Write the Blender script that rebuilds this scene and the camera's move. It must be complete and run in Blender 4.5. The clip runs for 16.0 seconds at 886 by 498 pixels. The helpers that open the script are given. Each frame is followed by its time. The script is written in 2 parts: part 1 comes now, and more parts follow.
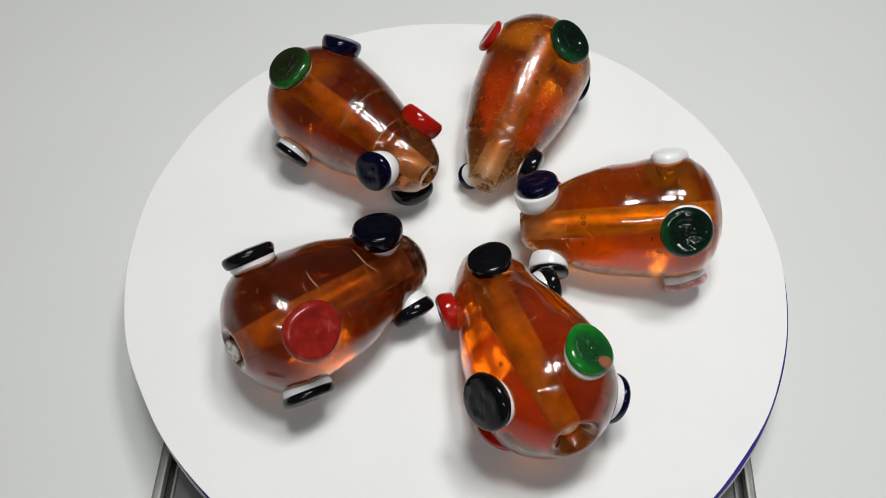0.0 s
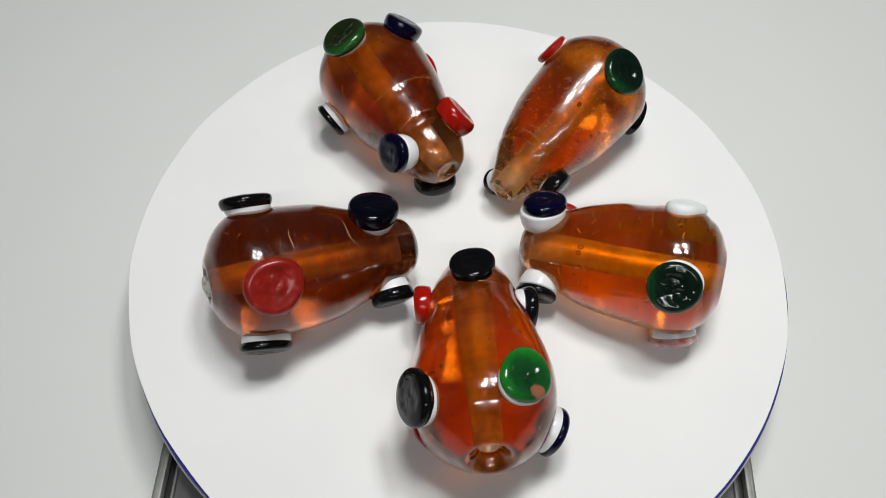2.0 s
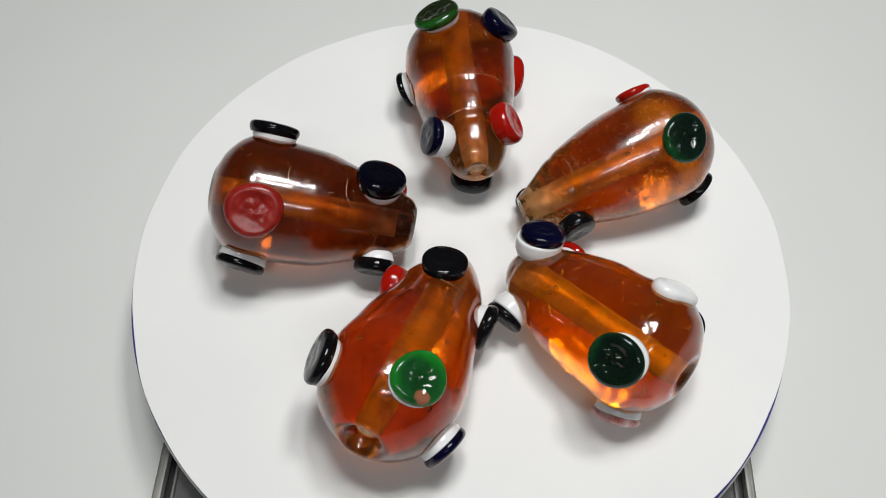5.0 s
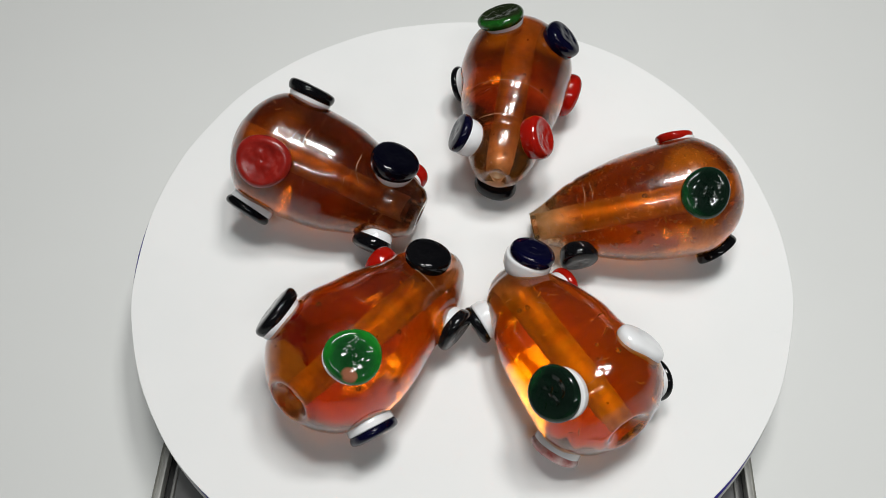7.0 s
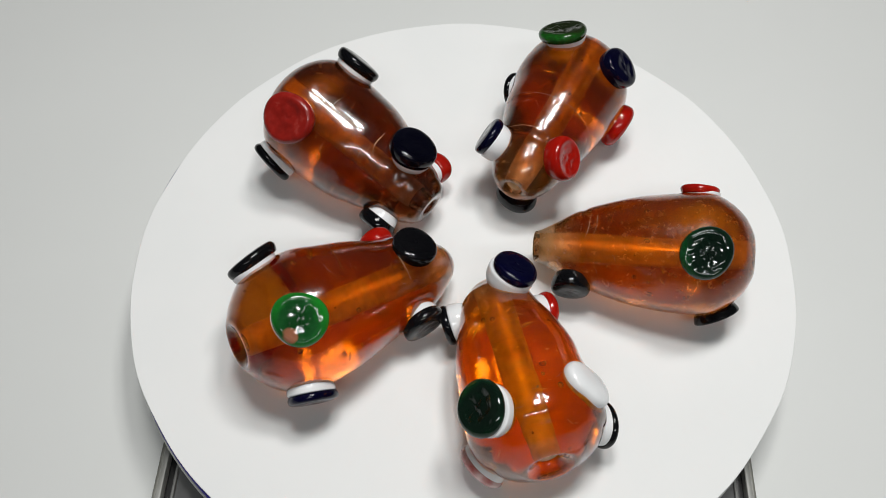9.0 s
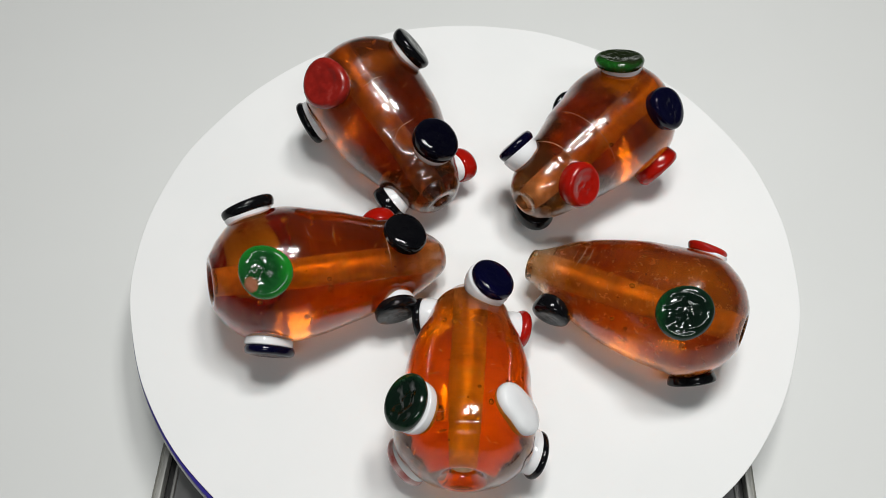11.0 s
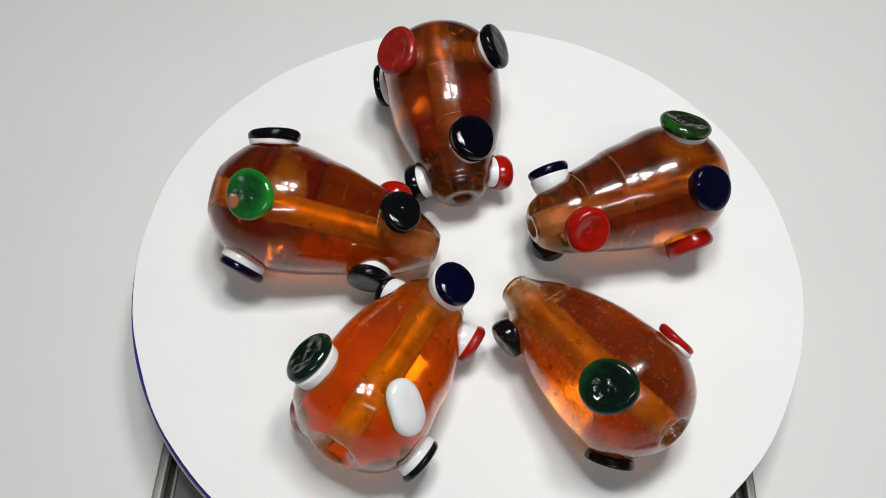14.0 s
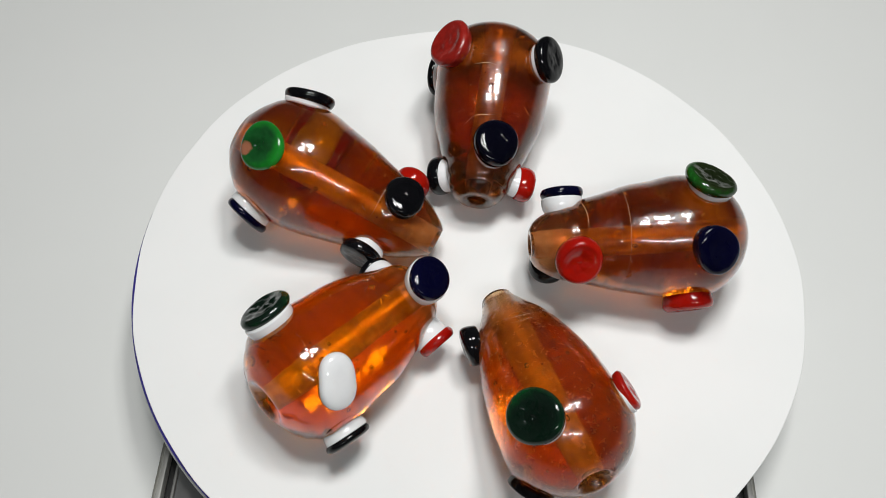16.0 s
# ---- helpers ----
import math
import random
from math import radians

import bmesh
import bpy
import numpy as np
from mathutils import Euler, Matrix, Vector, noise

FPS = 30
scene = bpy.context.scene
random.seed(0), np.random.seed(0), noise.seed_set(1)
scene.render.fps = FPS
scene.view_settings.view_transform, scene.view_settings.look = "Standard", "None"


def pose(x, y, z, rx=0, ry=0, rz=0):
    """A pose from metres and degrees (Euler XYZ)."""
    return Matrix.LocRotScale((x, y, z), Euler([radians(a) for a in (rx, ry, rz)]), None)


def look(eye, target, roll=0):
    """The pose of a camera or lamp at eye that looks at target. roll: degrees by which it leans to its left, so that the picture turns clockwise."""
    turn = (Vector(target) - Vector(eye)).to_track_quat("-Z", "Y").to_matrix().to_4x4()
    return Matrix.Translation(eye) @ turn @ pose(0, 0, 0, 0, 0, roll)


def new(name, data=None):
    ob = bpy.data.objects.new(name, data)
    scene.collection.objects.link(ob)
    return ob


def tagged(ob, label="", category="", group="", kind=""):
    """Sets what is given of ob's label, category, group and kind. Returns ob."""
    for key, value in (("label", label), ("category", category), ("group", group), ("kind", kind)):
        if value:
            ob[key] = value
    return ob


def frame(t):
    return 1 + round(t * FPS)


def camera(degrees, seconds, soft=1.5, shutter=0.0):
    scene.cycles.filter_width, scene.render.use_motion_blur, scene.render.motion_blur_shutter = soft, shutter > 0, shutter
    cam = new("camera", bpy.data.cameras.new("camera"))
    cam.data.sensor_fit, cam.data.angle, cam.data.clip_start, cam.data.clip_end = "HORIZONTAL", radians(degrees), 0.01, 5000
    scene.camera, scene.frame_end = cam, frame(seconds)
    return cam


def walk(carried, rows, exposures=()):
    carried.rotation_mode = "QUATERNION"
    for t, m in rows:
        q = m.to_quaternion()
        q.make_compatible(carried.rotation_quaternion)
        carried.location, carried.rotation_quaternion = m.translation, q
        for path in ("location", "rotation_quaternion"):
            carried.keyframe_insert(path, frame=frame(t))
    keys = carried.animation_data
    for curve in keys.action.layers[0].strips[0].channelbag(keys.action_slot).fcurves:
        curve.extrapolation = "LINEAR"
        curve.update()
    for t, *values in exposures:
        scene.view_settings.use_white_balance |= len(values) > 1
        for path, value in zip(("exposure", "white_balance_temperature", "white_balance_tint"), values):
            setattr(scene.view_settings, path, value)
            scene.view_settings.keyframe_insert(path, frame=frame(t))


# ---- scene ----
U = 0.105            # metres per unit of the plan: level distance from the lens to the turning axis
TOP = 0.0332         # height of the paper's upper face above the table
GROUND = 0.010       # height of the sheet on which the turntable stands
DATUM = 0.035        # height from which the plan's heights count
cam = camera(53.42, 16.0, soft=0.5)
EYE = pose(0, -U, 1.606 * U + DATUM, 90 - 57.68, 0, 2.085) @ pose(0, 0, 0, 0, 0, 0.47)
walk(cam, [(0.0, EYE), (16.0, EYE)], exposures=[(0.0, 0.0), (9.2, -0.02), (11.3, 0.06), (16.0, 0.06)])


def turn(t):
    """Degrees by which the platter has turned after t seconds (clockwise from above)."""
    return -8.46 * t - 0.05 * t * (16 - t) / 16


# ---------------------------------------------------------------- light
world = bpy.data.worlds.new("world")
scene.world = world
world.use_nodes = True
world.node_tree.nodes["Background"].inputs[0].default_value = (0.95, 0.98, 1.0, 1)
world.node_tree.nodes["Background"].inputs[1].default_value = 0.06


def area(name, eye, target, w, h, watts, colour=(1, 1, 1)):
    data = bpy.data.lights.new(name, "AREA")
    data.shape, data.size, data.size_y, data.energy, data.color = "RECTANGLE", w, h, watts, colour
    ob = new(name, data)
    ob.matrix_world = look(eye, target)
    return ob


# one overhead lamp of four uneven bright panels, close above the turntable
for px, py, w, h in ((-0.048, -0.028, 0.066, 0.056), (0.044, -0.030, 0.030, 0.036), (-0.034, 0.038, 0.030, 0.036), (0.046, 0.036, 0.070, 0.056)):
    area("lamp_panel", (0.04 + px, 0.03 + py, 0.45), (0.04 + px, 0.03 + py, 0), w, h, 0.65 * w * h / 0.0043, (1.0, 0.995, 0.97))
# a ceiling tube in the room, behind and above the camera
area("lamp_tube", (0.15, -1.25, 1.75), (0, 0, 0.03), 1.2, 0.07, 8.0, (0.97, 1.0, 1.0))


# ---------------------------------------------------------------- materials
def material(name):
    m = bpy.data.materials.new(name)
    m.use_nodes = True
    nt = m.node_tree
    return m, nt, nt.nodes["Principled BSDF"]


def noise_node(nt, scale, detail=4.0, rough=0.55, coord="Object"):
    tc = nt.nodes.new("ShaderNodeTexCoord")
    n = nt.nodes.new("ShaderNodeTexNoise")
    n.inputs["Scale"].default_value, n.inputs["Detail"].default_value, n.inputs["Roughness"].default_value = scale, detail, rough
    nt.links.new(tc.outputs[coord], n.inputs["Vector"])
    return n


def ramp(nt, source, stops):
    r = nt.nodes.new("ShaderNodeValToRGB")
    e = r.color_ramp.elements
    e[0].position, e[0].color = stops[0][0], (*stops[0][1], 1)
    e[1].position, e[1].color = stops[-1][0], (*stops[-1][1], 1)
    for pos, c in stops[1:-1]:
        k = e.new(pos)
        k.color = (*c, 1)
    nt.links.new(source, r.inputs["Fac"])
    return r


def bump(nt, bsdf, source, strength, distance):
    b = nt.nodes.new("ShaderNodeBump")
    b.inputs["Strength"].default_value, b.inputs["Distance"].default_value = strength, distance
    nt.links.new(source, b.inputs["Height"])
    nt.links.new(b.outputs["Normal"], bsdf.inputs["Normal"])


def plain(name, stops, scale, roughness, metal=0.0, bumped=0.0, coat=0.0, distance=0.0003):
    m, nt, b = material(name)
    n = noise_node(nt, scale)
    nt.links.new(ramp(nt, n.outputs["Fac"], stops).outputs["Color"], b.inputs["Base Color"])
    b.inputs["Roughness"].default_value, b.inputs["Metallic"].default_value = roughness, metal
    b.inputs["Coat Weight"].default_value = coat
    b.inputs["Coat Roughness"].default_value = 0.03
    if bumped:
        bump(nt, b, noise_node(nt, scale * 6).outputs["Fac"], bumped, distance)
    return m


M_PAPER = plain("white_paper", [(0.3, (0.81, 0.82, 0.82)), (0.7, (0.845, 0.85, 0.85))], 30, 0.65, bumped=0.06)
M_SHEET = plain("table_sheet", [(0.3, (0.712, 0.722, 0.712)), (0.7, (0.752, 0.762, 0.752))], 6, 0.7, bumped=0.05)
M_WALL = plain("wall_paint", [(0.3, (0.38, 0.39, 0.38)), (0.7, (0.43, 0.44, 0.43))], 5, 0.8, bumped=0.05)
M_RIM = plain("platter_plastic", [(0.3, (0.55, 0.55, 0.54)), (0.7, (0.66, 0.66, 0.65))], 60, 0.4)
M_UNDER = plain("navy_underside", [(0.3, (0.026, 0.018, 0.20)), (0.7, (0.042, 0.030, 0.30))], 80, 0.4)
M_HOUSING = plain("grey_housing", [(0.3, (0.15, 0.15, 0.15)), (0.7, (0.19, 0.19, 0.19))], 120, 0.45, bumped=0.1)
M_GROOVE = plain("black_groove", [(0.3, (0.008, 0.008, 0.008)), (0.7, (0.014, 0.014, 0.014))], 90, 0.35)
M_TRIM = plain("pale_grey_plastic", [(0.3, (0.20, 0.20, 0.19)), (0.7, (0.25, 0.25, 0.24))], 150, 0.45)
M_RAIL = plain("grey_plastic", [(0.3, (0.26, 0.26, 0.245)), (0.7, (0.32, 0.32, 0.30))], 150, 0.4)
M_RAIL_DARK = plain("dim_grey_plastic", [(0.3, (0.15, 0.15, 0.13)), (0.7, (0.19, 0.19, 0.17))], 150, 0.4)


def amber(name, colour, dark, pale=0.35, tip=(0.95, 0.66, 0.38), cloud=1.0):
    m, nt, b = material(name)
    n = noise_node(nt, 95, 7, 0.7)
    tint = ramp(nt, n.outputs["Fac"], [(0.36, dark), (0.62, colour)])
    b.inputs["Transmission Weight"].default_value = 0.985
    b.inputs["Roughness"].default_value = 0.10          # cloudy with fine seeds and scratches
    b.inputs["IOR"].default_value = 1.42
    b.inputs["Coat Weight"].default_value = 0.55         # fire-polished skin
    b.inputs["Coat Roughness"].default_value = 0.03
    haze = ramp(nt, noise_node(nt, 620, 5, 0.7).outputs["Fac"], [(0.42, (0.12 * cloud,) * 3), (0.72, (0.30 * cloud,) * 3)])
    nt.links.new(haze.outputs["Color"], b.inputs["Roughness"])
    # winding marks: fine rings round the bead, over soft lumps
    tc, mp = nt.nodes.new("ShaderNodeTexCoord"), nt.nodes.new("ShaderNodeMapping")
    mp.inputs["Scale"].default_value = (1, 1, 9)
    nt.links.new(tc.outputs["Object"], mp.inputs["Vector"])
    rings = nt.nodes.new("ShaderNodeTexNoise")
    rings.inputs["Scale"].default_value, rings.inputs["Detail"].default_value = 90, 3
    nt.links.new(mp.outputs["Vector"], rings.inputs["Vector"])
    bands = ramp(nt, rings.outputs["Fac"], [(0.36, (0.90, 0.86, 0.82)), (0.56, (1, 1, 1))])
    wound = nt.nodes.new("ShaderNodeMix")
    wound.data_type, wound.blend_type = "RGBA", "MULTIPLY"
    wound.inputs[0].default_value = 1.0
    nt.links.new(tint.outputs["Color"], wound.inputs[6])
    nt.links.new(bands.outputs["Color"], wound.inputs[7])
    nt.links.new(wound.outputs[2], b.inputs["Base Color"])
    add = nt.nodes.new("ShaderNodeMath")
    add.operation = "MULTIPLY_ADD"
    add.inputs[1].default_value = 0.28
    nt.links.new(rings.outputs["Fac"], add.inputs[0])
    nt.links.new(noise_node(nt, 210, 2).outputs["Fac"], add.inputs[2])
    bump(nt, b, add.outputs[0], 0.12, 0.0006)
    skin = nt.nodes.new("ShaderNodeBump")
    skin.inputs["Strength"].default_value, skin.inputs["Distance"].default_value = 0.05, 0.0003
    nt.links.new(noise_node(nt, 300, 2).outputs["Fac"], skin.inputs["Height"])
    nt.links.new(b.inputs["Normal"].links[0].from_socket, skin.inputs["Normal"])
    nt.links.new(skin.outputs["Normal"], b.inputs["Coat Normal"])
    # the glass pales where it thins out at the tip
    sep, thin = nt.nodes.new("ShaderNodeSeparateXYZ"), nt.nodes.new("ShaderNodeMix")
    nt.links.new(tc.outputs["Object"], sep.inputs[0])
    fade = nt.nodes.new("ShaderNodeMapRange")
    fade.inputs["From Min"].default_value, fade.inputs["From Max"].default_value = 0.003, 0.011
    fade.inputs["To Min"].default_value, fade.inputs["To Max"].default_value = pale, 0.0
    nt.links.new(sep.outputs["Z"], fade.inputs["Value"])
    thin.data_type = "RGBA"
    source = b.inputs["Base Color"].links[0].from_socket
    nt.links.new(fade.outputs["Result"], thin.inputs[0])
    nt.links.new(source, thin.inputs[6])
    thin.inputs[7].default_value = (*tip, 1)
    nt.links.new(thin.outputs[2], b.inputs["Base Color"])
    return m


M_BUBBLE, _nt, _b = material("air_bubble")
_b.inputs["Transmission Weight"].default_value, _b.inputs["IOR"].default_value, _b.inputs["Roughness"].default_value = 1.0, 0.667, 0.0
# Pale gold colour stands in for the glint off air bubbles; seeds share it.
M_GLINT_SEED = plain("glint_and_seed", [(0.3, (0.94, 0.72, 0.40)), (0.7, (0.99, 0.90, 0.70))], 600, 0.25, metal=0.15)
M_SCRATCH = plain("scratched_glass", [(0.3, (0.50, 0.26, 0.10)), (0.7, (0.78, 0.52, 0.28))], 700, 0.25)
M_AMBER = {
    "A": amber("amber_glass_orange", (0.86, 0.208, 0.003), (0.52, 0.110, 0.002), cloud=0.8),
    "B": amber("amber_glass_brown", (0.60, 0.130, 0.006), (0.30, 0.056, 0.004), 0.7, (0.22, 0.10, 0.055)),
    "C": amber("amber_glass_deep", (0.76, 0.175, 0.003), (0.40, 0.075, 0.002)),
    "D": amber("amber_glass_honey", (0.83, 0.225, 0.008), (0.58, 0.140, 0.005), 0.9, cloud=1.2),
    "E": amber("amber_glass_bright", (0.98, 0.285, 0.002), (0.82, 0.205, 0.001), cloud=0.6),
}
M_BORE, _nt, _b = material("bore_residue")
_n = noise_node(_nt, 240, 4, 0.65)
_nt.links.new(ramp(_nt, _n.outputs["Fac"], [(0.3, (0.84, 0.54, 0.28)), (0.5, (0.96, 0.72, 0.44)), (0.7, (0.97, 0.84, 0.64))]).outputs["Color"], _b.inputs["Base Color"])
_nt.links.new(ramp(_nt, noise_node(_nt, 130, 3).outputs["Fac"], [(0.3, (0.5, 0.5, 0.5)), (0.6, (1, 1, 1))]).outputs["Color"], _b.inputs["Alpha"])
_b.inputs["Roughness"].default_value, _b.inputs["Metallic"].default_value = 0.38, 0.25
bump(_nt, _b, _n.outputs["Fac"], 0.5, 0.0003)
M_CHIP = plain("chipped_glass", [(0.35, (0.30, 0.26, 0.22)), (0.65, (0.80, 0.78, 0.74))], 900, 0.4, bumped=0.5)
M_DOT = {
    "black": plain("black_glass", [(0.3, (0.002, 0.002, 0.003)), (0.7, (0.005, 0.005, 0.006))], 60, 0.06, bumped=0.30),
    "navy": plain("navy_glass", [(0.3, (0.001, 0.001, 0.008)), (0.7, (0.002, 0.002, 0.022))], 60, 0.06, bumped=0.30),
    "blue_black": plain("blue_black_glass", [(0.3, (0.001, 0.001, 0.003)), (0.7, (0.002, 0.002, 0.008))], 60, 0.06, bumped=0.35),
    "red": plain("red_glass", [(0.3, (0.28, 0.004, 0.002)), (0.7, (0.42, 0.009, 0.003))], 70, 0.08, bumped=0.25),
    "dull_red": plain("worn_red_glass", [(0.3, (0.19, 0.008, 0.005)), (0.6, (0.27, 0.012, 0.008)), (0.8, (0.34, 0.045, 0.035))], 420, 0.26, bumped=0.05),
    "white": plain("white_glass", [(0.3, (0.76, 0.77, 0.79)), (0.7, (0.83, 0.84, 0.85))], 160, 0.10, bumped=0.03),
    "pale_red": plain("pale_red_glass", [(0.35, (0.40, 0.10, 0.09)), (0.65, (0.72, 0.55, 0.53))], 260, 0.10, bumped=0.05),
}

for k in ("black", "navy", "blue_black"):
    M_DOT[k].node_tree.nodes["Principled BSDF"].inputs["Specular IOR Level"].default_value = 0.3


def ringed(name, middle, rim, edge, bump_scale, strength, patch=None):
    """Melted-on green glass: darker in its thick middle, clearer green towards its thin rim."""
    m, nt, b = material(name)
    tc = nt.nodes.new("ShaderNodeTexCoord")
    sep = nt.nodes.new("ShaderNodeSeparateXYZ")
    nt.links.new(tc.outputs["Object"], sep.inputs[0])
    flat = nt.nodes.new("ShaderNodeCombineXYZ")
    nt.links.new(sep.outputs[0], flat.inputs[0])
    nt.links.new(sep.outputs[1], flat.inputs[1])
    length = nt.nodes.new("ShaderNodeVectorMath")
    length.operation = "LENGTH"
    nt.links.new(flat.outputs[0], length.inputs[0])
    n = noise_node(nt, 260, 4, 0.6)
    mix = nt.nodes.new("ShaderNodeMath")
    mix.operation = "MULTIPLY_ADD"
    mix.inputs[1].default_value = 165.0
    nt.links.new(length.outputs["Value"], mix.inputs[0])
    half = nt.nodes.new("ShaderNodeMath")
    half.operation = "MULTIPLY_ADD"
    half.inputs[1].default_value, half.inputs[2].default_value = 0.7, -0.35
    nt.links.new(n.outputs["Fac"], half.inputs[0])
    nt.links.new(half.outputs[0], mix.inputs[2])
    nt.links.new(ramp(nt, mix.outputs[0], [(0.15, middle), (edge * 0.72, tuple(c * 1.6 for c in middle)), (min(edge, 0.99), rim), (1.0, tuple(c * 1.4 for c in rim))]).outputs["Color"], b.inputs["Base Color"])
    if patch:                       # a brown fleck of the glass below, melted in
        away = nt.nodes.new("ShaderNodeVectorMath")
        away.operation = "DISTANCE"
        away.inputs[1].default_value = (*patch, 0)
        nt.links.new(flat.outputs[0], away.inputs[0])
        soft = nt.nodes.new("ShaderNodeMath")
        soft.operation = "MULTIPLY_ADD"
        soft.inputs[1].default_value = 0.0018
        nt.links.new(noise_node(nt, 420, 2).outputs["Fac"], soft.inputs[0])
        nt.links.new(away.outputs["Value"], soft.inputs[2])
        mask = nt.nodes.new("ShaderNodeMapRange")
        mask.inputs["From Min"].default_value, mask.inputs["From Max"].default_value = 0.0020, 0.0025
        mask.inputs["To Min"].default_value, mask.inputs["To Max"].default_value = 1.0, 0.0
        nt.links.new(soft.outputs[0], mask.inputs["Value"])
        over = nt.nodes.new("ShaderNodeMix")
        over.data_type = "RGBA"
        nt.links.new(mask.outputs["Result"], over.inputs[0])
        nt.links.new(b.inputs["Base Color"].links[0].from_socket, over.inputs[6])
        over.inputs[7].default_value = (0.26, 0.10, 0.055, 1)
        nt.links.new(over.outputs[2], b.inputs["Base Color"])
    b.inputs["Roughness"].default_value = 0.07
    bump(nt, b, noise_node(nt, bump_scale, 2).outputs["Fac"], strength, 0.0006)
    return m


M_DOT["green"] = ringed("bright_green_glass", (0.005, 0.045, 0.010), (0.008, 0.15, 0.014), 0.80, 300, 0.25, (-0.0022, -0.0022))
M_DOT["dark_green"] = ringed("dark_green_glass", (0.002, 0.007, 0.004), (0.004, 0.042, 0.011), 0.98, 420, 0.22)
M_DOT["olive_green"] = ringed("olive_green_glass", (0.008, 0.013, 0.004), (0.008, 0.075, 0.008), 1.0, 420, 0.2)


# ---------------------------------------------------------------- mesh helpers
def part(name, bm, mat, parent=None, label="", smooth=True):
    me = bpy.data.meshes.new(name)
    bmesh.ops.recalc_face_normals(bm, faces=bm.faces)
    for f in bm.faces:
        f.smooth = smooth
    bm.to_mesh(me)
    bm.free()
    me.materials.append(mat)
    ob = new(name, me)
    if parent:
        ob.parent = parent
    if label:
        ob["label"] = label
    return ob


def revolve(profile, n=48, closed=False, shape=None):
    """Rings of (radius, height) about z; shape(angle, radius, height) may shift a point."""
    bm = bmesh.new()
    rings = []
    for r, h in profile:
        ring = []
        for i in range(n):
            a = 2 * math.pi * i / n
            co = Vector((r * math.cos(a), r * math.sin(a), h))
            if shape:
                co = shape(a, co)
            ring.append(bm.verts.new(co))
        rings.append(ring)
    pairs = list(zip(rings, rings[1:])) + ([(rings[-1], rings[0])] if closed else [])
    for lo, hi in pairs:
        for i in range(n):
            j = (i + 1) % n
            bm.faces.new((lo[i], lo[j], hi[j], hi[i]))
    if not closed:
        bm.faces.new(rings[0][::-1])
        bm.faces.new(rings[-1])
    return bm


def smooth_curve(pts, steps):
    """Catmull-Rom through the points."""
    out = []
    p = [Vector(q) for q in pts]
    p = [2 * p[0] - p[1]] + p + [2 * p[-1] - p[-2]]
    for i in range(1, len(p) - 2):
        for k in range(steps):
            u = k / steps
            a, b, c, d = p[i - 1], p[i], p[i + 1], p[i + 2]
            out.append(0.5 * (2 * b + (c - a) * u + (2 * a - 5 * b + 4 * c - d) * u * u + (3 * b - a - 3 * c + d) * u ** 3))
    out.append(p[-2])
    return out


def box(bm, lo, hi, bevel=0.0):
    """A block with softened edges, added to bm."""
    made = bmesh.ops.create_cube(bm, size=1.0)["verts"]
    for v in made:
        v.co = Vector([(lo[k] + hi[k]) / 2 + v.co[k] * (hi[k] - lo[k]) for k in range(3)])
    if bevel:
        edges = list({e for v in made for e in v.link_edges})
        bmesh.ops.bevel(bm, geom=edges, offset=bevel, segments=2, affect="EDGES", profile=0.5)
    return bm


# ---------------------------------------------------------------- setting
def build_setting():
    bm = bmesh.new()
    box(bm, (-1.8, -1.8, GROUND - 0.02), (1.8, 1.8, GROUND), 0.001)
    tagged(part("ground", bm, M_SHEET), "plain off-white matte sheet covering the table", "table", kind="structure")
    # plain walls and a ceiling close the place
    for name, lo, hi in (("wall_north", (-1.9, 1.8, GROUND - 0.02), (1.9, 1.9, 2.1)), ("wall_south", (-1.9, -1.9, GROUND - 0.02), (1.9, -1.8, 2.1)),
                         ("wall_east", (1.8, -1.8, GROUND - 0.02), (1.9, 1.8, 2.1)), ("wall_west", (-1.9, -1.8, GROUND - 0.02), (-1.8, 1.8, 2.1)),
                         ("ceiling", (-1.9, -1.9, 2.1), (1.9, 1.9, 2.2))):
        tagged(part(name, box(bmesh.new(), lo, hi, 0.002), M_WALL), "plain pale grey painted " + name.split("_")[0], name.split("_")[0], kind="structure")


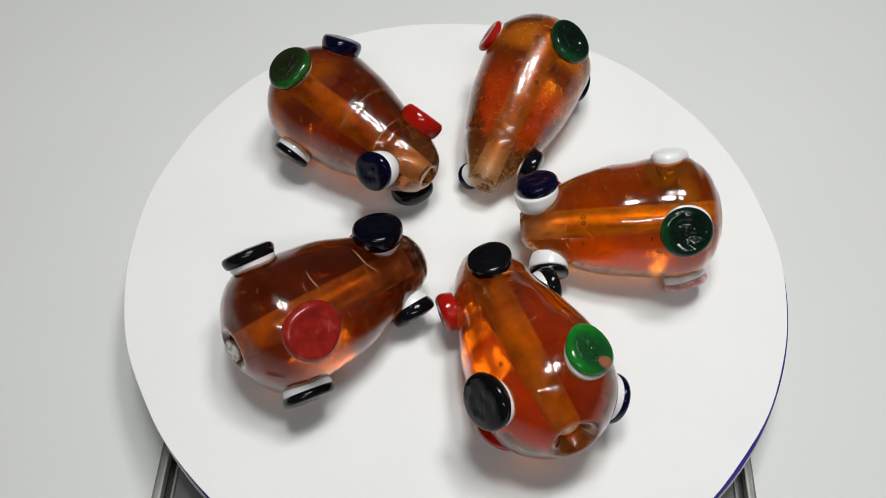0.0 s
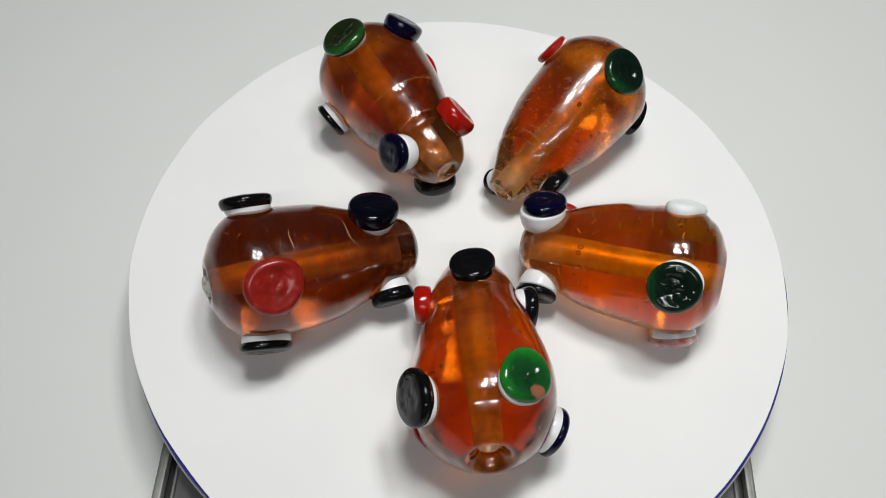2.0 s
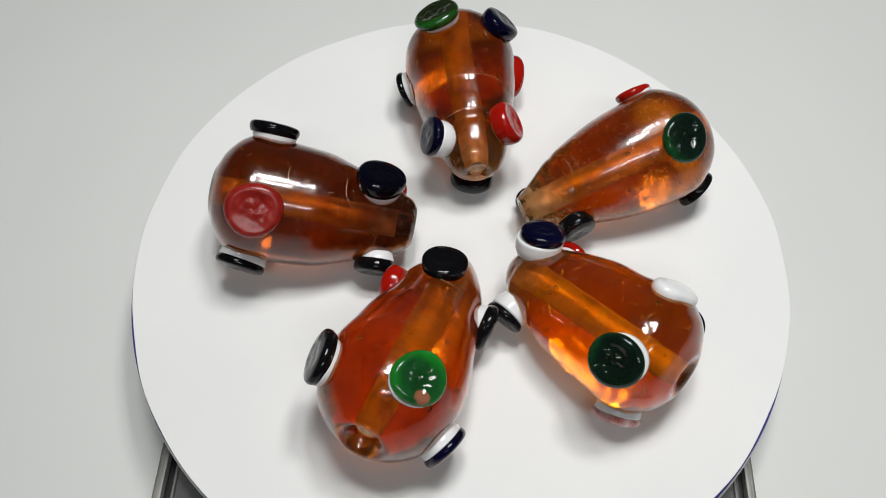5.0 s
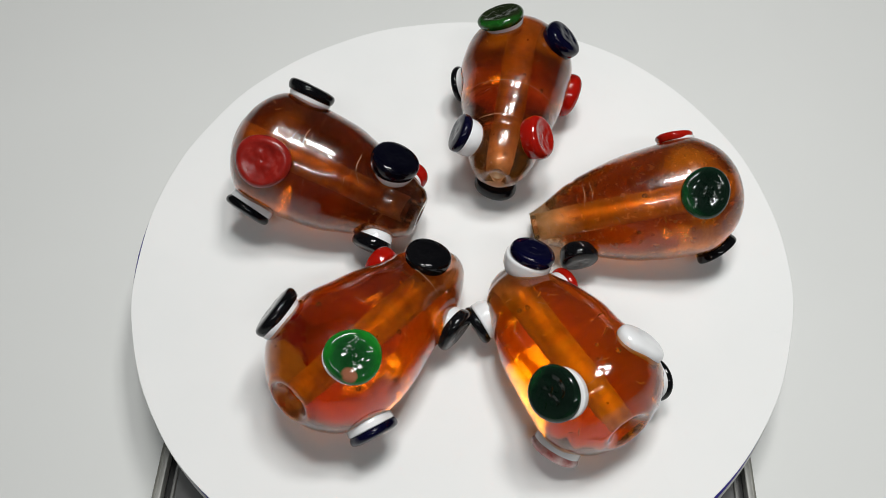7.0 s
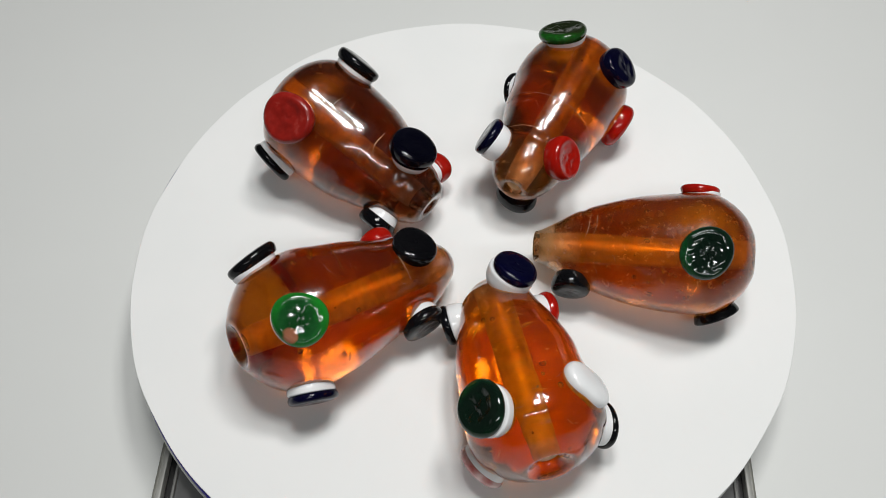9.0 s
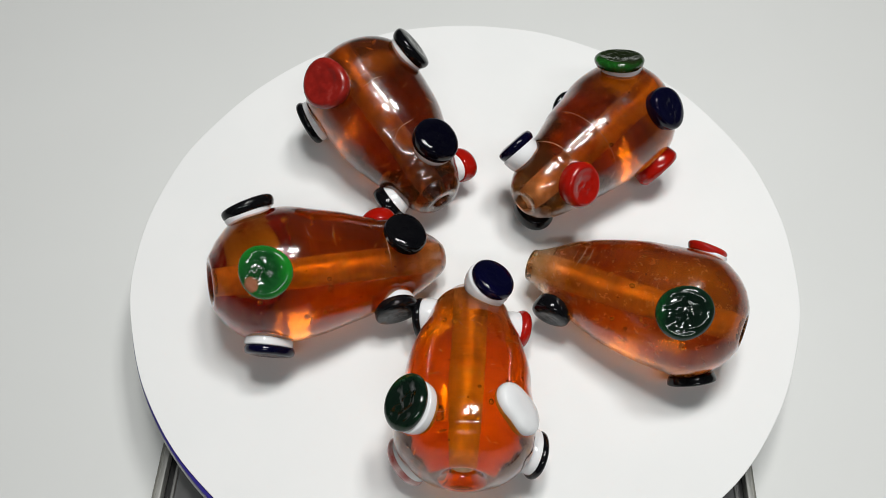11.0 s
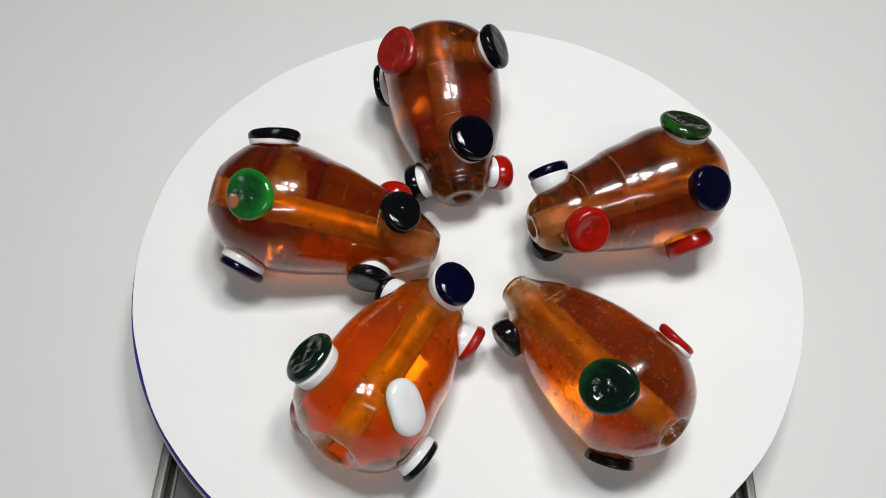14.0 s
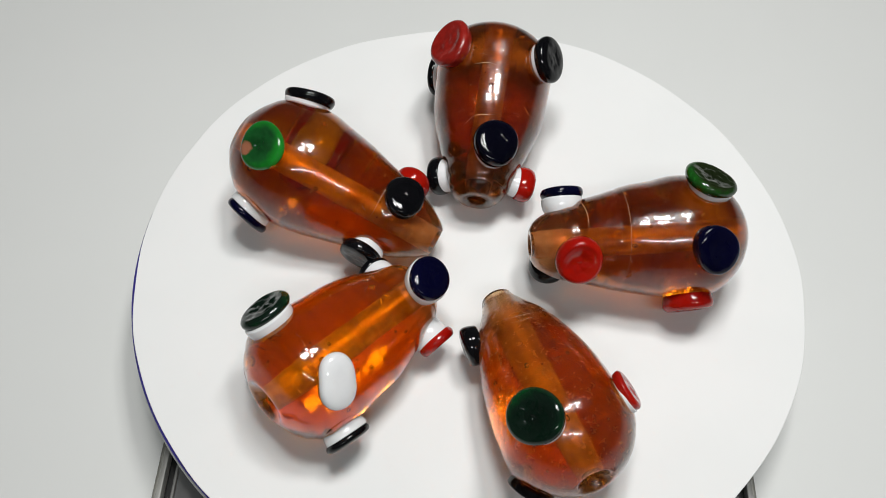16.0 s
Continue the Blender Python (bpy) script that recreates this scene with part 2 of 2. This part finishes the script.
def build_turntable():
    base = tagged(new("turntable"), "grey motorised display turntable with plastic side rails on the table", "turntable")
    back, front = 0.030, -0.085
    bm = box(bmesh.new(), (-0.0584, front, GROUND + 0.002), (0.0601, back, 0.0188), 0.0006)
    part("housing", bm, M_HOUSING, base, "dark grey plastic housing")
    # side strips from the housing outwards: width, top, material
    for x, s in ((-0.0584, -1), (0.0601, 1)):
        at = x
        for name, wide, top, mat, word in (("trim_strip", 0.0006, 0.0190, M_TRIM, "pale grey edge strip"), ("groove_strip", 0.0021, 0.0165, M_GROOVE, "black recessed strip"),
                                           ("side_rail", 0.0012, 0.0188, M_RAIL, "grey plastic rail"), ("side_rail", 0.0009, 0.0180, M_RAIL_DARK, "darker grey outer rail")):
            lo, hi = at, at + s * wide
            bm = box(bmesh.new(), (min(lo, hi), front, GROUND + 0.002), (max(lo, hi), back, top), 0.0002)
            part(name, bm, mat, base, word)
            at = hi
    for x in (-0.05, 0.05):
        for y in (-0.07, 0.02):
            bm = revolve([(0.004, GROUND), (0.005, GROUND + 0.0005), (0.005, GROUND + 0.0022)], 16)
            bmesh.ops.translate(bm, verts=bm.verts, vec=(x, y, 0))
            part("foot", bm, M_GROOVE, base, "black rubber foot")
    bm = revolve([(0.012, 0.0178), (0.012, TOP - 0.0036)], 32)
    part("spindle", bm, M_GROOVE, base)
    R = 0.0739
    bm = revolve([(0.020, TOP - 0.0042), (R - 0.004, TOP - 0.0042), (R - 0.0008, TOP - 0.0038), (R, TOP - 0.0031), (R - 0.0001, TOP - 0.0025), (R - 0.0004, TOP - 0.0022)], 160)
    platter = part("platter", bm, M_RIM, base, "pale plastic rotating platter")
    bm = revolve([(R - 0.0004, TOP - 0.00219), (R - 0.0004, TOP - 0.0009), (R - 0.0007, TOP - 0.0006)], 160)
    part("mat", bm, M_UNDER, platter, "navy blue mat on the platter")
    return base, platter


def build_paper():
    R = 0.07438

    def edge(a, co):
        # a hand-cut outline, a little off the axis
        k = - 1.14 * math.cos(1 * a) + 1.39 * math.sin(1 * a) - 0.24 * math.cos(2 * a) - 0.62 * math.sin(2 * a) - 0.03 * math.cos(3 * a) + 0.13 * math.sin(3 * a) + 0.09 * math.cos(4 * a) + 0.06 * math.sin(4 * a) + 0.04 * math.cos(5 * a) - 0.13 * math.sin(5 * a)
        k += 0.10 * math.sin(13 * a + 1) + 0.07 * math.sin(22 * a)
        k = 1 + k * 0.001 / R
        return Vector((co.x * k, co.y * k, co.z))

    bm = revolve([(R - 0.0001, TOP - 0.0006), (R, TOP - 0.0004), (R, TOP - 0.0001), (R - 0.0001, TOP)], 180, shape=edge)
    ob = tagged(part("paper_disc", bm, M_PAPER, smooth=False), "white round paper disc, hand cut, on the turntable", "paper disc")
    ridge = bmesh.new()
    rows = []
    for k in range(9):
        u = k / 8
        mid = Vector((0.0479 + 0.0012 * u + 0.0003 * math.sin(5 * u), 0.0498 + 0.0050 * u, TOP))
        wide, high = 0.0003 * math.sin(math.pi * (0.1 + 0.8 * u)), 0.00002 * math.sin(math.pi * (0.1 + 0.8 * u))
        rows.append([ridge.verts.new(mid + Vector((dx * wide, 0, dz * high))) for dx, dz in ((-1, 0.1), (0, 1), (1, 0.1), (0, -2))])
    for lo, hi in zip(rows, rows[1:]):
        for i in range(4):
            ridge.faces.new((lo[i], lo[(i + 1) % 4], hi[(i + 1) % 4], hi[i]))
    ridge.faces.new(rows[0])
    ridge.faces.new(rows[-1][::-1])
    part("crease", ridge, M_PAPER, ob, "faint raised crease near the edge", smooth=False)
    return ob


# ---------------------------------------------------------------- beads
def place(x, y, z):
    """A plan point (units, height below the lens) in metres."""
    return Vector((x * U, y * U, (z + 1.606) * U + DATUM))


# tip, big end, profile (share of the length from the tip, radius in mm), dots: plan point, colour, radius mm, thickness mm, white-base thickness mm
BEADS = {
    "A": dict(tip=(0.0332, -0.0385, -1.5630), end=(0.2104, -0.4646, -1.4457), mm=[(0, 3.15), (0.03, 4.49), (0.1, 6.68), (0.2, 8.89), (0.32, 10.19), (0.44, 11.8), (0.56, 13.18), (0.68, 14), (0.8, 13.16), (0.88, 11.68), (0.94, 8.79), (0.972, 6.47), (0.988, 5.05), (0.984, 3.94), (0.955, 2.63)],
              label="orange amber glass bead with black and green dots",
              dots=[((0.058, -0.106, -1.444), "black", 4.4, 1.8, 0.3), ((0.227, -0.343, -1.357), "green", 5.0, 1.2, 0.8, 0.0, 0.6), ((0.057, -0.418, -1.409), "black", 5.3, 1.5, 0.5),
                    ((0.296, -0.345, -1.528), "navy", 5.0, 1.4, 1.0), ((-0.023, -0.173, -1.545), "red", 4.2, 1.8, 0.3), ((0.179, -0.108, -1.546), "black", 4.8, 1.7, 0.6), ((0.10, -0.40, -1.59), "red", 5.0, 1.5, 0.3)]),
    "B": dict(tip=(-0.0909, -0.0485, -1.5390), end=(-0.4109, -0.3143, -1.4596), mm=[(0, 4.15), (0.03, 5.72), (0.1, 7.32), (0.2, 8.73), (0.32, 10.5), (0.44, 12.2), (0.56, 12.93), (0.68, 13.42), (0.8, 13.71), (0.88, 12.15), (0.94, 9.27), (0.972, 6.52), (0.988, 4.87), (0.984, 3.88), (0.955, 2.53)],
              label="brown amber glass bead with red and black dots",
              dots=[((-0.255, -0.311, -1.373), "dull_red", 5.6, 1.5, 0.3), ((-0.159, -0.064, -1.412), "blue_black", 5.0, 2.8, 0.7), ((-0.394, -0.145, -1.399), "black", 5.1, 1.6, 0.6),
                    ((-0.271, -0.364, -1.531), "black", 5.0, 1.4, 0.9), ((-0.088, -0.166, -1.567), "black", 4.6, 2.0, 0.6), ((-0.209, -0.015, -1.558), "red", 4.1, 2.4, 0.6)]),
    "C": dict(tip=(-0.0725, 0.1252, -1.4946), end=(-0.414, 0.3972, -1.4916), mm=[(0, 3.22), (0.03, 5.12), (0.1, 6.96), (0.2, 8.39), (0.32, 9.89), (0.44, 11.43), (0.56, 12.36), (0.68, 13.09), (0.8, 12.56), (0.88, 10.76), (0.94, 8.13), (0.975, 5.55), (0.992, 3.48), (0.97, 2.62)],
              label="deep amber glass bead with navy and red dots",
              dots=[((-0.376, 0.309, -1.369), "olive_green", 5.3, 1.3, 0.6, -0.4, 0.4), ((-0.282, 0.407, -1.395), "navy", 4.7, 2.1, 0.3), ((-0.181, 0.101, -1.452), "navy", 4.4, 1.6, 1.6),
                    ((-0.086, 0.235, -1.444), "red", 4.8, 2.2, 0.3), ((-0.382, 0.210, -1.545), "black", 4.4, 1.1, 0.8), ((-0.239, 0.418, -1.547), "red", 4.9, 1.8, 0.3), ((-0.113, 0.156, -1.590), "black", 4.6, 1.4, 0.1)]),
    "D": dict(tip=(0.0405, 0.1513, -1.5518), end=(0.1986, 0.5485, -1.4641), mm=[(0, 3.38), (0.03, 3.81), (0.1, 5.42), (0.2, 7.95), (0.32, 9.81), (0.44, 11.29), (0.56, 12.16), (0.68, 12.69), (0.8, 12.74), (0.88, 10.92), (0.94, 8.46), (0.975, 5.93), (0.992, 3.59), (0.97, 2.59)],
              label="narrow-tipped honey amber glass bead, dark green dot",
              dots=[((0.223, 0.422, -1.375), "dark_green", 5.1, 1.3, 0.6, 0.0, 0.7), ((0.052, 0.483, -1.425), "red", 3.9, 0.6, 0.6, 0.0, 0.7), ((0.155, 0.192, -1.544), "black", 4.1, 2.0, 0.1),
                    ((0.002, 0.208, -1.598), "navy", 3.0, 0.9, 0.7), ((0.270, 0.463, -1.564), "black", 4.5, 0.3, 0.1)]),
    "E": dict(tip=(0.1252, 0.0331, -1.5383), end=(0.5287, 0.0491, -1.4842), mm=[(0, 3.13), (0.03, 4.8), (0.1, 7.19), (0.2, 8.67), (0.32, 10.66), (0.44, 11.95), (0.56, 12.44), (0.68, 13.17), (0.8, 13.21), (0.88, 12.14), (0.94, 9.57), (0.972, 6.96), (0.988, 5.23), (0.983, 4.03), (0.955, 2.41)],
              label="bright amber glass bead with white and green dots",
              dots=[((0.435, -0.050, -1.396), "dark_green", 5.1, 1.3, 1.3, 0.6, 0.6), ((0.417, 0.138, -1.405), "white", 4.4, 1.5, 0.1), ((0.148, 0.071, -1.442), "navy", 4.3, 1.9, 2.2),
                    ((0.184, -0.058, -1.553), "black", 4.2, 1.3, 1.6), ((0.472, -0.057, -1.575), "pale_red", 4.8, 1.2, 1.0), ((0.442, 0.176, -1.550), "black", 4.7, 1.0, 0.8), ((0.193, 0.130, -1.562), "red", 4.0, 1.4, 1.5)]),
}
GROOVES = {"A": [(0.27, 0.02, 0.02)], "B": [(0.19, 0.04, 0.030), (0.05, 0.030, 0.014), (0.11, 0.018, 0.018)], "C": [(0.21, 0.045, 0.02), (0.40, 0.012, 0.008)],
           "D": [(0.24, 0.03, 0.015)], "E": [(0.05, 0.03, 0.012), (0.12, 0.02, 0.012), (0.90, 0.025, 0.02)]}      # share of the length, depth, width
FOLDS = {"A": [(1.2, 0.28, 1.1, 0.02, 0.00006)], "B": [(1.9, 0.34, -0.5, 0.03, 0.00008), (1.5, 0.62, 0.4, 0.01, 0.00008)], "C": [(0.3, 0.40, 2.3, 0.03, 0.000045), (1.2, 0.24, 1.2, 0.0, 0.00007)],
         "D": [(1.2, 0.25, 0.8, 0.03, 0.00007), (1.3, 0.29, 0.6, 0.02, 0.00006)], "E": [(1.6, 0.10, 1.4, 0.0, 0.00007), (1.4, 0.13, 1.2, 0.01, 0.00006)]}
BUBBLES = {"A": 70, "B": 44, "C": 50, "D": 60, "E": 80}
DOT_WORD = {"blue_black": "blue-black", "olive_green": "olive and green", "dull_red": "worn red", "dark_green": "dark green", "pale_red": "pale red"}


def build_dot(parent, frame_m, colour, R, H, B, shift, rng):
    """A flattened glass button: a white base and a coloured cap on it, about z, base sunk below 0."""
    B, H = B - 0.3, H + 0.7
    k1, k2, p1, p2 = rng.uniform(0.02, 0.07), rng.uniform(0.01, 0.03), rng.uniform(0, 6), rng.uniform(0, 6)

    def uneven(a, co):
        k = 1 + k1 * math.cos(2 * a + p1) + k2 * math.cos(3 * a + p2)
        return Vector((co.x * k, co.y * k, co.z))

    if colour == "white":           # a plain flattened blob, without a base
        k1, p1 = 0.20, -0.9
        blob = revolve(smooth_curve([(R * 0.9, -2.2), (R * 0.98, -1.0), (R * 0.97, 0.0), (R * 0.84, 0.75), (R * 0.5, 1.25), (0.05, 1.35)], 4), 40, shape=uneven)
        bmesh.ops.scale(blob, verts=blob.verts, vec=(0.001,) * 3)
        part("dot", blob, M_DOT["white"], parent, "plain white glass dot").matrix_local = frame_m
        return
    rb = R * (0.97 if "green" in colour else 1.0) * (0.70 if B < 0.15 else 0.88 if B < 0.5 else 0.95 if B < 1.5 else 1.05)
    skirt = 1.0 if B < 0.15 else 0.4 if B < 0.5 else 0.0      # how far the cap is melted down over its base
    base = revolve(smooth_curve([(rb * 0.86, -2.0), (rb * 0.97, -0.7), (rb * 1.0, B * 0.4), (rb * 0.96, B + 0.1), (rb * 0.6, B + 0.2), (0.05, B + 0.2)], 4), 32, shape=uneven)
    bmesh.ops.scale(base, verts=base.verts, vec=(0.001,) * 3)
    dot = part("dot", base, M_DOT["white"], parent, "white glass dot base")
    dot.matrix_local = frame_m
    dx, dy = rng.uniform(-0.5, 0.5), rng.uniform(-0.5, 0.5)
    if shift:                       # the cap has slid off the middle of its base
        dx, dy = shift
    swirl = 0.30 if "dark" in colour else 0.26 if "green" in colour else 0.12 if "red" in colour else 0.07
    ph = rng.uniform(0, 6)
    rim = 1.0 if "green" in colour or "red" in colour else 0.92
    dish = 0.18 if "green" in colour or "red" in colour else 0.03

    def cap_shape(a, co):
        co = uneven(a, co)
        r = math.hypot(co.x, co.y)
        if co.z > B + H * 0.7:
            inner = max(0.0, 1 - (r / (R * 0.86)) ** 4)
            co.z += swirl * inner * (1.5 * noise.noise(Vector((co.x * 0.55 + ph, co.y * 0.55, ph))) + 0.8 * noise.noise(Vector((co.x * 1.3, co.y * 1.3 + ph, 2.0))))
            co.z += 0.35 * swirl * inner * math.sin(r * 2.6 + 1.3 * a + ph)
        return Vector((co.x + dx, co.y + dy, co.z))

    prof = [(0.05, B - 0.05 - skirt), (R * 0.8, B - 0.1 - skirt), (R * 0.95, B + H * 0.12 - skirt * 0.6), (R, B + H * 0.45), (R * 0.95, B + H * 0.78), (R * 0.82, B + H * rim), (R * 0.6, B + H * (1 - dish * 0.3)), (R * 0.35, B + H * (1 - dish * 0.8)), (0.05, B + H * (1 - dish))]
    cap = revolve(smooth_curve(prof, 4), 40, shape=cap_shape)
    bmesh.ops.scale(cap, verts=cap.verts, vec=(0.001,) * 3)
    part("cap", cap, M_DOT[colour], dot, DOT_WORD.get(colour, colour) + " glossy glass cap")


def build_bead(key):
    d = BEADS[key]
    rng = random.Random(ord(key))
    tip, end = place(*d["tip"]), place(*d["end"])
    L = (end - tip).length
    axis = (end - tip).normalized()
    side = axis.cross(Vector((0, 0, 1))).normalized()
    up = side.cross(axis)
    m = Matrix((side, up, axis)).transposed().to_4x4()
    m.translation = tip
    bead = tagged(new("glass_bead"), d["label"] + ", on the paper", "glass bead", group="amber glass beads")
    bead.matrix_world = m
    inv = m.inverted()
    prof = [(r * 0.001, s * L) for s, r in d["mm"]]
    curve = [(p.x, p.y) for p in smooth_curve([(r, h, 0) for r, h in prof], 8)]
    bore = 0.0020
    curve = [(bore, 0.0006), (bore + 0.0003, 0.0)] + curve + [(bore, L * 0.94)]
    curve += [(bore, L * k / 10) for k in range(9, 0, -1)]
    w = [(rng.uniform(-1, 1) * 0.014, rng.uniform(0, 6), rng.uniform(0.5, 1.5)) for _ in range(4)]

    def wobble(a, co):
        r = math.hypot(co.x, co.y)
        if r < 0.0035:
            return co
        s = co.z / L * 6
        k = 1 + w[0][0] * math.sin(2 * a + w[0][1] + s * w[0][2]) + w[1][0] * math.sin(3 * a + w[1][1] - s * w[1][2]) + 0.5 * w[2][0] * math.sin(s * 3 + w[2][1]) + 0.4 * w[3][0] * math.sin(s * 5 + a + w[3][1])
        for s0, depth, wide in GROOVES[key]:
            k -= depth * math.exp(-((co.z / L - s0 - 0.012 * math.sin(a + s0 * 9)) / wide) ** 2)
        low = (m @ Vector((0, -r * k, co.z))).z
        if low < TOP + 0.0001:          # the underside is slumped a little where it sits
            k *= 1 - (TOP + 0.0001 - low) / r * 1.04 * max(0.0, -math.sin(a)) ** 1.6
        co = Vector((co.x * k, co.y * k, co.z))
        w_co = m @ co
        if w_co.z < TOP + 0.00005:      # the flat on which the bead sits
            w_co.z = TOP + 0.00005
            co = inv @ w_co
        return co

    outer = curve[2:2 + len(smooth_curve([(r, k, 0) for r, k in prof], 8))]

    def rad(z):
        """The body's radius at this height."""
        best = 0
        for (r0, z0), (r1, z1) in zip(outer, outer[1:]):
            if (z0 - z) * (z1 - z) <= 0 and abs(z1 - z0) > 1e-9:
                best = max(best, r0 + (r1 - r0) * (z - z0) / (z1 - z0))
        return best

    part("body", revolve(curve, 96, closed=True, shape=wobble), M_AMBER[key], bead, "transparent amber glass body")
    low = 0.0045 if key == "B" else 0.0015
    tube = [(0.0018, low), (0.0022, low)] + [(0.0022, L * k / 12) for k in range(2, 12)] + [(0.0022, L * 0.935), (0.0018, L * 0.935)]
    def on_skin(a, h):
        """A point of the body's outside, in the bead's space."""
        r = rad(h)
        return wobble(a, Vector((r * math.cos(a), r * math.sin(a), h)))

    for _ in range(BUBBLES[key]):
        a, h, k = rng.uniform(0, 6.28), rng.uniform(0.15, 0.9) * L, rng.uniform(0.6, 0.95)
        at = on_skin(a, h)
        at = Vector((at.x * k, at.y * k, at.z))
        if math.hypot(at.x, at.y) < 0.0036:
            continue
        bm = bmesh.new()
        glint = rng.random() < 0.6
        bmesh.ops.create_icosphere(bm, subdivisions=2, radius=rng.choice((0.00012, 0.00016, 0.00021, 0.0003) if glint else (0.00014, 0.0002, 0.0003, 0.00045)))
        if glint:                      # flat film-like bubbles drawn out round the bead, their glint in the colour
            bmesh.ops.scale(bm, verts=bm.verts, vec=(0.4, rng.uniform(1.5, 4.0), 0.8))
            bmesh.ops.rotate(bm, verts=bm.verts, cent=(0, 0, 0), matrix=Matrix.Rotation(rng.uniform(-0.8, 0.8), 3, "X"))
            bmesh.ops.rotate(bm, verts=bm.verts, cent=(0, 0, 0), matrix=Matrix.Rotation(a, 3, "Z"))
        else:
            bmesh.ops.scale(bm, verts=bm.verts, vec=(1, 1, rng.uniform(1.0, 1.6)))
        bmesh.ops.translate(bm, verts=bm.verts, vec=at)
        part("bubble", bm, M_GLINT_SEED if glint else M_BUBBLE, bead)
    # dust-fine seeds under the skin
    bm = bmesh.new()
    for _ in range(170):
        a, h, k = rng.uniform(0, 6.28), rng.uniform(0.06, 0.93) * L, rng.uniform(0.93, 0.995)
        at = on_skin(a, h)
        r = rng.choice((0.00004, 0.00005, 0.00005, 0.00007, 0.0001))
        bmesh.ops.create_icosphere(bm, subdivisions=1, radius=r, matrix=Matrix.Translation((at.x * k, at.y * k, at.z)))
    tagged(part("seeds", bm, M_GLINT_SEED, bead, "dust-fine pale seeds in the glass"), kind="stuff")
    # scratches and fold lines in the skin: angle, share of the length, their run, thickness
    marks = [(rng.uniform(0, 6.28), rng.uniform(0.12, 0.85), rng.uniform(-0.22, 0.22), rng.uniform(-0.03, 0.03), rng.uniform(0.000025, 0.00005)) for _ in range(22)]
    for a0, s0, da, ds, thick in marks + FOLDS[key]:
        n = max(4, int(abs(da) * 10) + 3)
        path = [on_skin(a0 + da * (i / n), (s0 + ds * (i / n) + 0.006 * math.sin(5 * i / n)) * L) for i in range(n + 1)]
        bm = bmesh.new()
        rings = []
        for i, at in enumerate(path):
            along = (path[min(i + 1, n)] - path[max(i - 1, 0)]).normalized()
            out = Vector((at.x, at.y, 0)).normalized()
            wide = out.cross(along)
            size = thick * (0.15 + math.sin(math.pi * i / n))
            rings.append([bm.verts.new(at + wide * size * math.cos(q) + out * size * 0.7 * math.sin(q)) for q in (0, 1.57, 3.14, 4.71)])
        for lo, hi in zip(rings, rings[1:]):
            for i in range(4):
                bm.faces.new((lo[i], lo[(i + 1) % 4], hi[(i + 1) % 4], hi[i]))
        bm.faces.new(rings[0])
        bm.faces.new(rings[-1][::-1])
        part("scratch", bm, M_SCRATCH, bead)
    part("bore_lining", revolve(tube, 32, closed=True), M_BORE, bead, "pale tan residue lining the hole")
    if key == "B":
        bm = bmesh.new()
        bmesh.ops.create_icosphere(bm, subdivisions=2, radius=0.0024)
        for v in bm.verts:
            v.co = Vector((v.co.x, v.co.y * 0.9, v.co.z * 0.45)) * (1 + 0.35 * noise.noise(v.co * 900))
        bmesh.ops.translate(bm, verts=bm.verts, vec=(0.0004, -0.0012, L * 0.985))
        part("chip", bm, M_CHIP, bead, "frosted pale chip at the hole", smooth=False)
    for p, colour, R, H, B, *shift in d["dots"]:
        q = inv @ place(*p)
        a = math.atan2(q.y, q.x)
        h = min(max(q.z, L * 0.06), L * 0.93)
        # step back along the normal, and round the body until the dot clears the paper
        for _ in range(60):
            slope = (rad(min(h + 0.003, L * 0.95)) - rad(max(h - 0.003, 0.001))) / 0.006
            n = Vector((math.cos(a), math.sin(a), -slope * (0.1 if q.z < 0.35 * L else 1.0))).normalized()
            h = min(max(q.z - n.z * (H + B) * 0.0007, L * 0.06), L * 0.93)
            r = rad(h)
            pos = Vector((r * math.cos(a), r * math.sin(a), h))
            nz = (m.to_3x3() @ n).z
            low = min((m @ (pos + n * k)).z for k in (B * 0.001, (H * 0.8 + B) * 0.001)) - R * 0.00094 * math.sqrt(max(0, 1 - nz * nz))
            if low > TOP + 0.0003:
                break
            a += 0.02 if math.cos(a) > 0 else -0.02
        x = n.cross(Vector((0, 0, 1))).normalized()
        f = Matrix((x, n.cross(x), n)).transposed().to_4x4()
        # how far the middle of the dot stands off the body
        off = math.hypot(q.x, q.y) - rad(min(max(q.z, L * 0.06), L * 0.93)) - (B + H + 0.4) * 0.0005
        f.translation = pos + n * (0.0003 if colour == "white" else min(max(off, -0.0007), 0.0007))
        build_dot(bead, f, colour, R * 1.03, H, B, shift, random.Random(ord(key) * 10 + int(R * 7)))
    return bead


build_setting()
turntable, platter = build_turntable()
paper = build_paper()
beads = [build_bead(k) for k in "ABCDE"]


def motions():
    times = [k * 0.5 for k in range(33)]
    for ob in [platter, paper] + beads:
        rest = ob.matrix_basis.copy()
        walk(ob, [(t, pose(0, 0, 0, 0, 0, turn(t)) @ rest) for t in times])


motions()
